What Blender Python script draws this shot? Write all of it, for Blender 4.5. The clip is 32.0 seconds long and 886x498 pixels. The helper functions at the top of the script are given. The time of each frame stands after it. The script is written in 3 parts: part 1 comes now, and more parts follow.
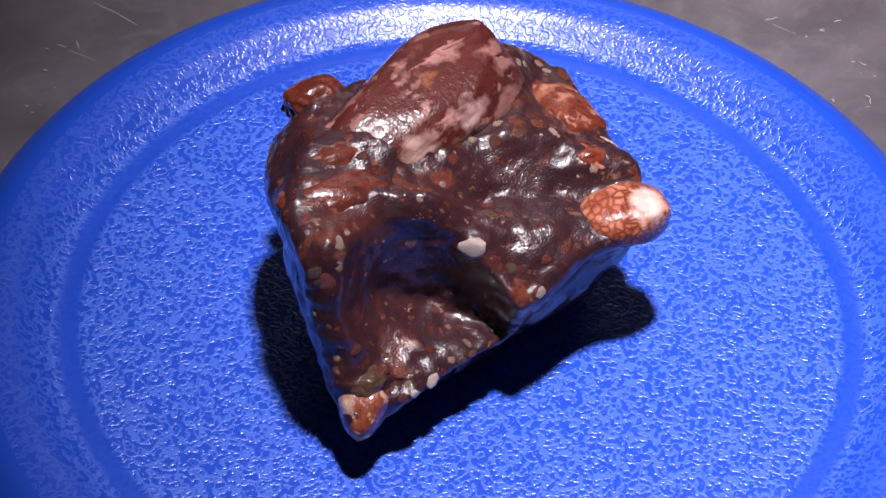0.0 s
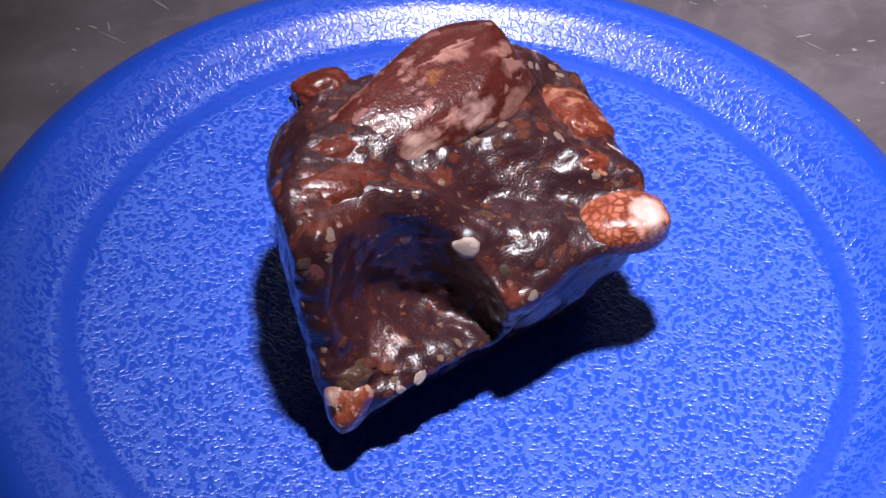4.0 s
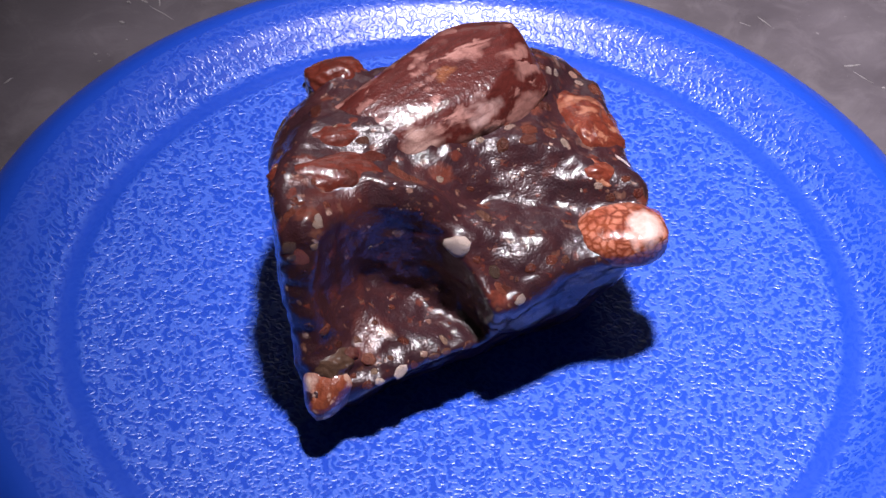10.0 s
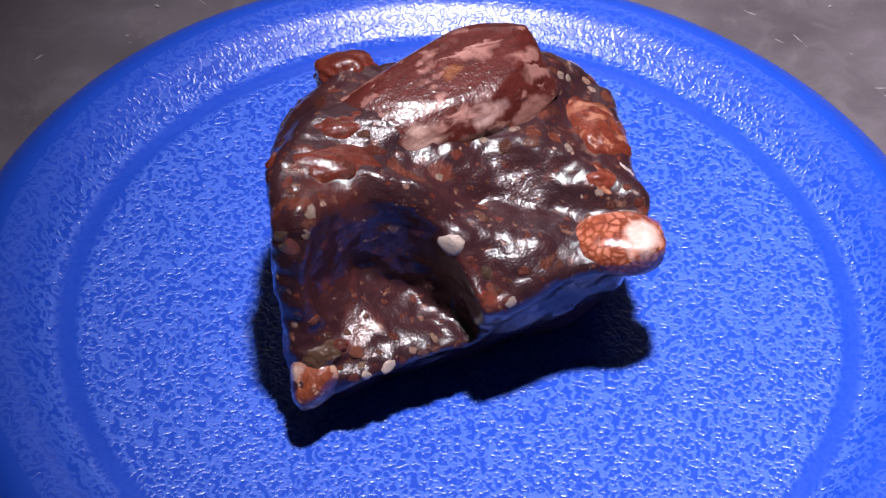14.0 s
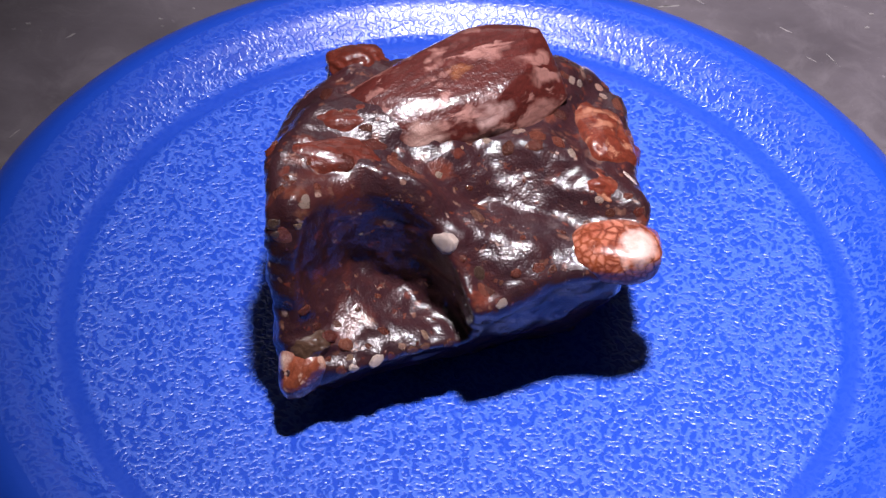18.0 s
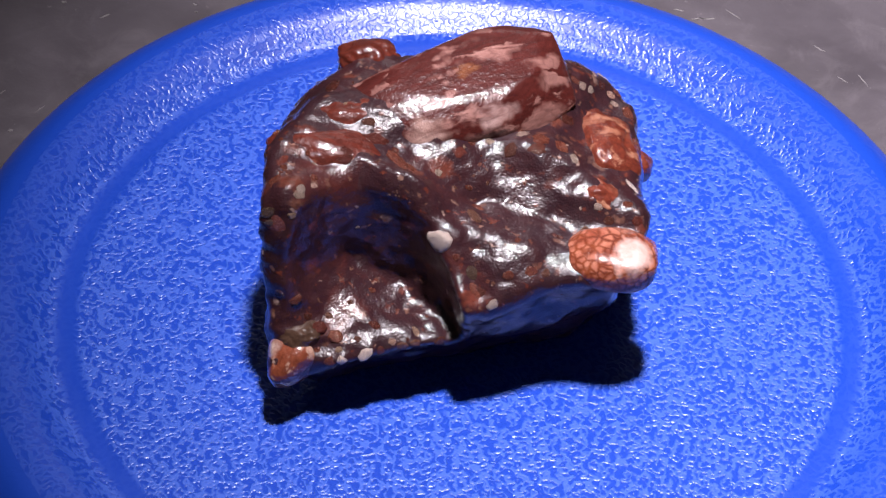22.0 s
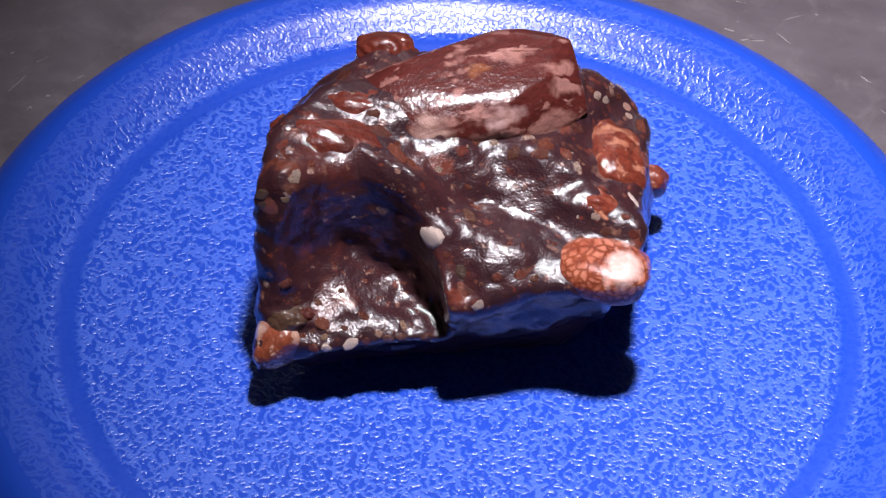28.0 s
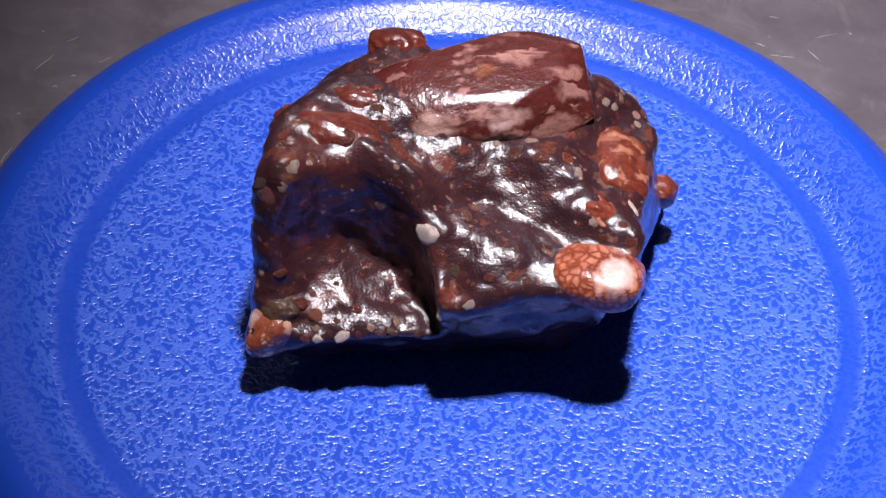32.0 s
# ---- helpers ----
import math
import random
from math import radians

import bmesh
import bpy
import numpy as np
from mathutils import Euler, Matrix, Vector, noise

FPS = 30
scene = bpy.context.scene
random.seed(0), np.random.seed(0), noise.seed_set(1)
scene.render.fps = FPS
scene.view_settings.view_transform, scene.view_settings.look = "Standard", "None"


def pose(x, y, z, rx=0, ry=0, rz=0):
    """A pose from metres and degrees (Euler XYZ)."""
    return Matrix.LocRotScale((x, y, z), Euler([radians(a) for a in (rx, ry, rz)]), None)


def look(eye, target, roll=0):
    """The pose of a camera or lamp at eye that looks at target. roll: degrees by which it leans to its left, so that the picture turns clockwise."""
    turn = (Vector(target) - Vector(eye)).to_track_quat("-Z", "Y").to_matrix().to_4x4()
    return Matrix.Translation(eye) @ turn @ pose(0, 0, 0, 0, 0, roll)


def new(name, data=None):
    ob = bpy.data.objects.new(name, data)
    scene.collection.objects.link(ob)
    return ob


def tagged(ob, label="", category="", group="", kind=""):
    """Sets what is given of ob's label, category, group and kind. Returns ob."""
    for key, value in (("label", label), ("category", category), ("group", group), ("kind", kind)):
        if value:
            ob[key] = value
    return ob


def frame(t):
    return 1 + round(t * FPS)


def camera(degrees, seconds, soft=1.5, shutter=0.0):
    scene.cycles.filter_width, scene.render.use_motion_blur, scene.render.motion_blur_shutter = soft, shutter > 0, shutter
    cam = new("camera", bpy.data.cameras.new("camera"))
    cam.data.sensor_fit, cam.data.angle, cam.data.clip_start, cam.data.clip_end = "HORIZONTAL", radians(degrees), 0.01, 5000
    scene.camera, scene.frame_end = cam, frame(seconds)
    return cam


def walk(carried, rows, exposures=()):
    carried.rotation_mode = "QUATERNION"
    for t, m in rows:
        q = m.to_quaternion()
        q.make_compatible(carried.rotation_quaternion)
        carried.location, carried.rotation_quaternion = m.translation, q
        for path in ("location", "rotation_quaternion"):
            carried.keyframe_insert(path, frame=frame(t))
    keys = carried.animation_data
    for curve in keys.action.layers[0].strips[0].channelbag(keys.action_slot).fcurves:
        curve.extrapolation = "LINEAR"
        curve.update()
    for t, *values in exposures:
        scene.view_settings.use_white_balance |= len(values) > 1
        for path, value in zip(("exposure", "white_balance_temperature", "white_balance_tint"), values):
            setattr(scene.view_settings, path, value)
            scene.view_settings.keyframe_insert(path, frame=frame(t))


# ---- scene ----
cam = camera(18.0, 32.0, soft=1.5)
EYE = Vector((0.0, -0.4939, 0.5417))


def aim(tilt, pan, roll):
    """The standing camera: tilt down, pan to the right, picture roll, in degrees."""
    a, b = radians(tilt), radians(pan)
    ahead = Vector((math.sin(b) * math.cos(a), math.cos(b) * math.cos(a), -math.sin(a)))
    return look(EYE, EYE + ahead, roll)


STAND = aim(46.489, -0.889, 2.676)
walk(cam, [(0, STAND), (32, STAND)], exposures=[(0, 0.0), (32, 0.0)])

# ---- light: one small bright lamp nearly overhead, in a dim room ----
world = bpy.data.worlds.new("room_air")
world.use_nodes = True
world.node_tree.nodes["Background"].inputs["Color"].default_value = (0.62, 0.6, 0.7, 1)
world.node_tree.nodes["Background"].inputs["Strength"].default_value = 0.015
scene.world = world
lamp_data = bpy.data.lights.new("lamp", "SPOT")
lamp_data.energy, lamp_data.shadow_soft_size = 100.0, 0.042
lamp_data.spot_size, lamp_data.spot_blend = radians(40), 1.0
lamp_data.color = (0.99, 0.925, 1.0)
lamp = new("lamp", lamp_data)
lamp.matrix_world = look((0.045, 0.02, 1.0), (0.15, 0.04, 0.0))
# an unseen dim light added in the wall behind, for sheen on far edges
unseen_data = bpy.data.lights.new("unseen_light", "AREA")
unseen_data.shape, unseen_data.size, unseen_data.size_y, unseen_data.energy = "RECTANGLE", 0.7, 0.5, 1.1
unseen_data.color = (0.98, 0.95, 1.0)
unseen_light = new("unseen_light", unseen_data)
unseen_light.matrix_world = look((0.05, 1.62, 0.85), (0.0, 0.0, 0.0))
# an unseen fill light added in the wall across, to lift the shade
south_data = unseen_data.copy()
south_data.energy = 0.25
south_light = new("unseen_light", south_data)
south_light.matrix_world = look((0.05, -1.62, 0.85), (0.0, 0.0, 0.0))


# ---- materials ----
class Shader:
    """A small builder for node materials on object coordinates."""

    def __init__(self, name):
        self.mat = bpy.data.materials.new(name)
        self.mat.use_nodes = True
        self.tree = self.mat.node_tree
        self.bsdf = self.tree.nodes["Principled BSDF"]
        self.at = self.tree.nodes.new("ShaderNodeTexCoord").outputs["Object"]

    def link(self, a, b):
        self.tree.links.new(a, b)

    def set(self, **values):
        for key, value in values.items():
            self.bsdf.inputs[key.replace("_", " ")].default_value = value
        return self

    def mapped(self, scale=(1, 1, 1), turn=(0, 0, 0), source=None):
        n = self.tree.nodes.new("ShaderNodeMapping")
        n.inputs["Scale"].default_value, n.inputs["Rotation"].default_value = scale, [radians(a) for a in turn]
        self.link(source or self.at, n.inputs["Vector"])
        return n.outputs["Vector"]

    def noise(self, scale, detail=4.0, rough=0.55, distort=0.0, at=None):
        n = self.tree.nodes.new("ShaderNodeTexNoise")
        for key, value in (("Scale", scale), ("Detail", detail), ("Roughness", rough), ("Distortion", distort)):
            n.inputs[key].default_value = value
        self.link(at or self.at, n.inputs["Vector"])
        return n.outputs["Fac"]

    def cells(self, scale, feature="F1", at=None, out="Distance", random=1.0):
        n = self.tree.nodes.new("ShaderNodeTexVoronoi")
        n.feature = feature
        n.inputs["Scale"].default_value, n.inputs["Randomness"].default_value = scale, random
        self.link(at or self.at, n.inputs["Vector"])
        return n.outputs[out]

    def warped(self, scale, amount, at=None):
        """Coordinates pushed about by a noise, so that cells get uneven outlines."""
        n = self.tree.nodes.new("ShaderNodeTexNoise")
        n.inputs["Scale"].default_value = scale
        self.link(at or self.at, n.inputs["Vector"])
        m = self.tree.nodes.new("ShaderNodeVectorMath")
        m.operation = "MULTIPLY_ADD"
        self.link(n.outputs["Color"], m.inputs[0])
        m.inputs[1].default_value = (amount, amount, amount)
        self.link(at or self.at, m.inputs[2])
        return m.outputs["Vector"]

    def ramp(self, fac, *stops, mode="LINEAR"):
        n = self.tree.nodes.new("ShaderNodeValToRGB")
        n.color_ramp.interpolation = mode
        while len(n.color_ramp.elements) < len(stops):
            n.color_ramp.elements.new(0.5)
        for e, (place, col) in zip(n.color_ramp.elements, stops):
            e.position = place
            e.color = (*col, 1) if isinstance(col, tuple) else (col, col, col, 1)
        self.link(fac, n.inputs["Fac"])
        return n.outputs["Color"]

    def mix(self, fac, a, b, mode="MIX"):
        n = self.tree.nodes.new("ShaderNodeMix")
        n.data_type, n.blend_type = "RGBA", mode
        for value, slot in ((fac, n.inputs[0]), (a, n.inputs[6]), (b, n.inputs[7])):
            if isinstance(value, (int, float)):
                slot.default_value = value if slot.type == "VALUE" else (value, value, value, 1)
            elif isinstance(value, tuple):
                slot.default_value = (*value, 1)
            else:
                self.link(value, slot)
        return n.outputs[2]

    def math(self, op, a, b=0.0, c=0.0):
        n = self.tree.nodes.new("ShaderNodeMath")
        n.operation = op
        for value, slot in zip((a, b, c), n.inputs):
            if isinstance(value, (int, float)):
                slot.default_value = value
            else:
                self.link(value, slot)
        return n.outputs[0]

    def random(self):
        return self.tree.nodes.new("ShaderNodeObjectInfo").outputs["Random"]

    def bump(self, height, distance, strength=1.0, under=None, coat=True):
        n = self.tree.nodes.new("ShaderNodeBump")
        n.inputs["Strength"].default_value, n.inputs["Distance"].default_value = strength, distance
        self.link(height, n.inputs["Height"])
        if under:
            self.link(under, n.inputs["Normal"])
        self.link(n.outputs["Normal"], self.bsdf.inputs["Normal"])
        if coat:
            self.link(n.outputs["Normal"], self.bsdf.inputs["Coat Normal"])
        return n.outputs["Normal"]

    def colour(self, socket):
        self.link(socket, self.bsdf.inputs["Base Color"])
        return self

    def roughness(self, socket):
        self.link(socket, self.bsdf.inputs["Roughness"])
        return self


def wet(s, gleam=0.35, grain=1900.0, depth=0.00013, lumps=0.00019, film=(0.045, 0.12), dry=()):
    """A wet stone skin: a clear glossy film over lumps and grain."""
    s.set(Roughness=0.33, Coat_Weight=1.0, Coat_IOR=1.44)
    s.set(**{"Specular IOR Level": gleam})
    gloss = s.ramp(s.noise(75, 3, 0.6), (0.42, film[0]), (0.66, film[1]))
    wetness = s.ramp(s.noise(210, 2, 0.5), (0.3, 0.85), (0.6, 1.0))
    for place, reach in dry:
        n = s.tree.nodes.new("ShaderNodeVectorMath")
        n.operation = "DISTANCE"
        s.link(s.warped(120, 0.008), n.inputs[0])
        n.inputs[1].default_value = [c + 0.004 for c in place]
        spot = s.ramp(s.math("MULTIPLY", n.outputs["Value"], 0.5 / reach), (0.3, 1.0), (0.6, 0.0))
        gloss = s.mix(spot, gloss, 0.16)
        wetness = s.mix(spot, wetness, 0.3)
    s.link(gloss, s.bsdf.inputs["Coat Roughness"])
    s.link(wetness, s.bsdf.inputs["Coat Weight"])
    low = s.bump(s.noise(620, 2, 0.5), lumps, 1.0)
    s.bump(s.noise(grain, 1.5, 0.5), depth, 1.0, under=low)
    return s.mat


def stone_matrix():
    s = Shader("dark_brown_wet_matrix")
    base = s.ramp(s.noise(53, 4, 0.6, 0.4), (0.42, (0.027, 0.0105, 0.014)), (0.58, (0.035, 0.0115, 0.0145)), (0.69, (0.075, 0.018, 0.015)), (0.8, (0.12, 0.028, 0.018)))
    base = s.mix(s.ramp(s.noise(260, 5, 0.7), (0.45, 0.0), (0.75, 0.5)), base, (0.055, 0.0155, 0.0145))
    at = s.warped(520, 0.0034)
    # fragments of three sizes lying in the dark paste
    for scale, low, high in ((120, 0.9, 0.93), (230, 0.89, 0.92), (520, 0.83, 0.88)):
        pick = s.tree.nodes.new("ShaderNodeSeparateColor")
        here_at = s.mapped((1.0, 1.5, 1.2), (0, 20, scale * 0.7), at)
        s.link(s.cells(scale, out="Color", at=here_at), pick.inputs["Color"])
        near = s.ramp(s.cells(scale, at=here_at), (0.3, 1.0), (0.52, 0.0))
        tone = s.ramp(pick.outputs[1], (0.0, (0.1, 0.02, 0.013)), (0.4, (0.15, 0.034, 0.02)), (0.7, (0.13, 0.058, 0.04)), (0.88, (0.24, 0.12, 0.085)), (1.0, (0.42, 0.29, 0.24)))
        tone = s.mix(s.ramp(s.noise(700, 3), (0.35, 0.0), (0.7, 0.6)), tone, (0.045, 0.014, 0.011))
        here = s.math("MULTIPLY", near, s.ramp(pick.outputs[0], (low, 0.0), (high, 0.85)))
        base = s.mix(here, base, tone)
    s.colour(base)
    # drier where the paste is coarse: on the shoulder and low at the foot
    return wet(s, dry=(((-0.033, 0.008, 0.048), 0.0135), ((-0.026, -0.038, 0.013), 0.0095)))


def jasper(name, dark, mid, pale, share, turn, stretch=(1, 3, 2), scale=95.0, patches=(), flecks=0.0):
    """Red stone with pale streaks and blotches. share: how much of it is pale; patches: (place, size, colour)."""
    s = Shader(name)
    at = s.mapped(stretch, turn)
    warp = s.warped(110, 0.009, at)
    streak = s.noise(scale * 1.5, 5, 0.62, 0.5, warp)
    blotch = s.noise(scale * 0.6, 3, 0.5, 0.3, warp)
    red = s.ramp(s.noise(scale * 2.2, 6, 0.7, at=warp), (0.3, dark), (0.7, mid))
    both = s.math("ADD", s.math("MULTIPLY", streak, 0.62), s.math("MULTIPLY", blotch, 0.38))
    edge = 0.60 - share * 0.2
    pink = tuple(0.5 * a + 0.5 * b for a, b in zip(mid, pale))
    mask = s.ramp(both, (edge - 0.02, 0.0), (edge + 0.035, 1.0))
    shade = s.ramp(s.noise(420, 5, 0.65), (0.32, pink), (0.62, pale))
    col = s.mix(mask, red, shade)
    if flecks:
        # long pale flecks of two sizes
        for size, cover in ((190, flecks), (340, flecks * 0.9)):
            there = s.mapped((0.36, 1.0, 0.8), (0, 0, 8), s.warped(210, 0.006))
            pick = s.tree.nodes.new("ShaderNodeSeparateColor")
            s.link(s.cells(size, out="Color", at=there), pick.inputs["Color"])
            near = s.ramp(s.cells(size, at=there), (0.28, 1.0), (0.56, 0.0))
            fleck = s.math("MULTIPLY", near, s.ramp(pick.outputs[0], (1 - cover, 0.0), (1.08 - cover, 0.9)))
            col = s.mix(fleck, col, s.mix(pick.outputs[1], pink, pale))
    wobble = s.warped(170, 0.007)
    for place, size, tint in patches:
        n = s.tree.nodes.new("ShaderNodeVectorMath")
        n.operation = "DISTANCE"
        s.link(s.mapped((1 / size[0], 1 / size[1], 1 / size[2]), source=wobble), n.inputs[0])
        n.inputs[1].default_value = [(c + 0.0035) / w for c, w in zip(place, size)]
        inside = s.ramp(s.math("MULTIPLY", n.outputs["Value"], 0.5), (0.3, 0.9), (0.55, 0.0))
        col = s.mix(inside, col, s.mix(s.ramp(streak, (0.42, 0.0), (0.6, 0.55)), tint, mid))
    veins = s.ramp(s.cells(scale * 1.6, "DISTANCE_TO_EDGE", at=warp), (0.0, 1.0), (0.07, 0.0))
    s.colour(s.mix(s.math("MULTIPLY", veins, 0.3), col, dark))
    return wet(s, gleam=0.25, depth=0.00009, lumps=0.00022, film=(0.03, 0.08))


def celled_stone():
    """Pink cells in red-brown seams, with one white patch."""
    s = Shader("celled_orange_stone")
    at = s.warped(260, 0.0028)
    d = s.cells(430, "DISTANCE_TO_EDGE", at=at)
    cell = s.ramp(s.noise(170, 4), (0.35, (0.27, 0.062, 0.034)), (0.65, (0.5, 0.19, 0.12)))
    seam = s.ramp(s.noise(240, 4), (0.3, (0.11, 0.02, 0.01)), (0.7, (0.22, 0.05, 0.018)))
    col = s.mix(s.ramp(d, (0.03, 0.0), (0.26, 1.0)), seam, cell)
    spot = s.tree.nodes.new("ShaderNodeVectorMath")
    spot.operation = "DISTANCE"
    s.link(s.mapped((1.15, 0.95, 0.95), source=s.warped(320, 0.005)), spot.inputs[0])
    spot.inputs[1].default_value = (0.0085, 0.0, 0.0065)
    patch = s.ramp(s.math("MULTIPLY", spot.outputs["Value"], 100.0), (0.35, 0.95), (0.62, 0.0))
    s.colour(s.mix(patch, col, s.ramp(s.noise(300, 4), (0.35, (0.56, 0.36, 0.31)), (0.65, (0.7, 0.52, 0.47)))))
    return wet(s, gleam=0.25, depth=0.00009, lumps=0.00022, film=(0.03, 0.08))


def fragment(name, *tones, stain=None):
    """Small fragments, each of its own tone."""
    s = Shader(name)
    step = 1.0 / max(1, len(tones) - 1)
    own = s.ramp(s.random(), *[(i * step, t) for i, t in enumerate(tones)])
    s.colour(s.mix(s.ramp(s.noise(420, 5, 0.65), (0.35, 0.0), (0.7, 0.55)), own, stain or tuple(v * 0.35 for v in tones[0])))
    return wet(s, gleam=0.25, depth=0.00009, lumps=0.00022)


def plate_plastic(name, pebbled):
    s = Shader(name)
    s.set(Roughness=0.34)
    blue = s.ramp(s.noise(25, 4), (0.3, (0.010, 0.052, 0.42)), (0.7, (0.012, 0.058, 0.45)))
    fine = s.noise(1500, 2)
    if pebbled:
        # winding ridges of even width, worn away in the groove round the base
        turns = s.math("SINE", s.math("MULTIPLY", s.noise(490, 1.0, 0.4, 0.2, s.warped(560, 0.0009)), 17.0))
        ridge = s.ramp(s.math("MULTIPLY_ADD", turns, 0.5, 0.5), (0.25, 0.0), (0.95, 1.0))
        away = s.tree.nodes.new("ShaderNodeVectorMath")
        away.operation = "DISTANCE"
        flat = s.mapped((1, 1, 0))
        s.link(flat, away.inputs[0])
        away.inputs[1].default_value = (-0.0024, -0.0011, 0.0)
        worn = s.ramp(s.math("MULTIPLY", away.outputs["Value"], 5.0), (0.494, 1.0), (0.503, 0.12), (0.521, 0.12), (0.533, 1.0), (0.55, 0.8), (0.575, 0.4))
        ridge = s.math("MULTIPLY", ridge, worn)
        s.roughness(s.ramp(ridge, (0.0, 0.28), (1.0, 0.36)))
        # ridges paler and whiter: the sheen on them is put into the colour
        s.colour(s.mix(ridge, blue, (0.045, 0.116, 0.55)))
        low = s.bump(ridge, 0.00011, 1.0)
        s.bump(fine, 0.00004, 0.6, under=low)
    else:
        s.colour(s.mix(0.12, blue, (0.010, 0.093, 0.62)))
        s.set(Roughness=0.32)
        low = s.bump(s.noise(300, 3), 0.0003, 0.35)
        s.bump(fine, 0.00005, 0.4, under=low)
    return s.mat


def dark_top():
    s = Shader("dark_grey_table_laminate")
    s.set(Roughness=0.42)
    at = s.mapped((1, 1.6, 1), (0, 0, 25))
    col = s.ramp(s.noise(26, 8, 0.62, 0.3, at), (0.3, (0.056, 0.046, 0.054)), (0.7, (0.1, 0.085, 0.097)))
    dust = s.ramp(s.noise(260, 5, 0.7), (0.66, 0.0), (0.78, 0.6))
    smear = s.ramp(s.noise(70, 6, 0.7, 0.8), (0.5, 0.0), (0.75, 0.3))
    col = s.mix(smear, col, (0.2, 0.175, 0.19))
    s.colour(s.mix(dust, col, (0.3, 0.27, 0.28)))
    s.roughness(s.ramp(s.noise(40, 5), (0.3, 0.36), (0.7, 0.55)))
    s.bump(s.noise(900, 4), 0.0001, 0.5)
    return s.mat


def flat_paint(name, col):
    s = Shader(name)
    s.set(Roughness=0.8)
    s.colour(s.ramp(s.noise(6, 5), (0.3, tuple(v * 0.85 for v in col)), (0.7, col)))
    s.bump(s.noise(90, 4), 0.001, 0.3)
    return s.mat


MATRIX = stone_matrix()
JASPER_BIG = jasper("red_jasper_pale_streaks", (0.042, 0.0085, 0.0075), (0.1, 0.019, 0.015), (0.38, 0.19, 0.16), 0.04, (0, 0, 0), (0.5, 2.0, 1.5), 120, flecks=0.45, patches=
                    (((0.004, -0.0115, 0.006), (0.0095, 0.0035, 0.004), (0.5, 0.33, 0.3)), ((-0.012, -0.010, 0.004), (0.008, 0.004, 0.006), (0.42, 0.26, 0.22)), ((0.002, 0.0008, 0.0085), (0.004, 0.003, 0.004), (0.3, 0.11, 0.04))))
JASPER_DEEP = jasper("deep_red_jasper", (0.05, 0.011, 0.008), (0.15, 0.027, 0.016), (0.3, 0.11, 0.07), 0.0, (0, 0, 10))
JASPER_TAN = jasper("orange_tan_jasper", (0.07, 0.013, 0.009), (0.2, 0.04, 0.021), (0.4, 0.18, 0.11), 0.12, (30, 0, 50), (1, 1.4, 1.2), 190, flecks=0.22)
JASPER_FOOT = jasper("orange_cream_jasper", (0.11, 0.025, 0.012), (0.27, 0.07, 0.034), (0.5, 0.31, 0.23), 0.22, (30, 0, 50), (1, 1.5, 1.2), 150, patches=(((-0.002, 0.0055, 0.002), (0.006, 0.004, 0.007), (0.5, 0.36, 0.3)),))
JASPER_OLIVE = jasper("olive_brown_chert", (0.04, 0.02, 0.013), (0.085, 0.046, 0.03), (0.2, 0.13, 0.09), 0.15, (0, 40, 0))
CELLED = celled_stone()
PALE = fragment("pale_fragments", (0.36, 0.22, 0.17), (0.45, 0.35, 0.3), (0.27, 0.17, 0.11), (0.4, 0.22, 0.17))
WHITE = fragment("white_fragments", (0.72, 0.6, 0.53), (0.76, 0.66, 0.6), stain=(0.4, 0.17, 0.085))
RUST = fragment("rust_fragments", (0.11, 0.026, 0.016), (0.18, 0.048, 0.028), (0.08, 0.018, 0.012), (0.16, 0.07, 0.045))
PEBBLED = plate_plastic("blue_pebbled_plastic", True)
SMOOTH_BLUE = plate_plastic("blue_smooth_plastic", False)
TABLETOP = dark_top()


# ---- mesh helpers ----
def mesh_object(name, verts, faces, material, parent=None, label="", smooth=True):
    me = bpy.data.meshes.new(name)
    me.from_pydata([tuple(v) for v in verts], [], [tuple(f) for f in faces])
    me.materials.append(material)
    me.polygons.foreach_set("use_smooth", [smooth] * len(me.polygons))
    me.update()
    ob = new(name, me)
    ob.parent = parent
    return tagged(ob, label) if label else ob


def part(name, bm, material, parent, label="", smooth=True):
    me = bpy.data.meshes.new(name)
    bm.to_mesh(me)
    bm.free()
    me.materials.append(material)
    me.polygons.foreach_set("use_smooth", [smooth] * len(me.polygons))
    ob = new(name, me)
    ob.parent = parent
    return tagged(ob, label) if label else ob


def lathe(profile, steps=256, closed_top=True):
    """A turned shape from (radius, height) pairs, in metres."""
    verts, faces = [], []
    for r, z in profile:
        for i in range(steps):
            a = 2 * math.pi * i / steps
            verts.append((r * math.cos(a), r * math.sin(a), z))
    for j in range(len(profile) - 1):
        for i in range(steps):
            k = (i + 1) % steps
            faces.append((j * steps + i, j * steps + k, (j + 1) * steps + k, (j + 1) * steps + i))
    if closed_top:
        faces.append(tuple(range(steps))[::-1])
    return verts, faces


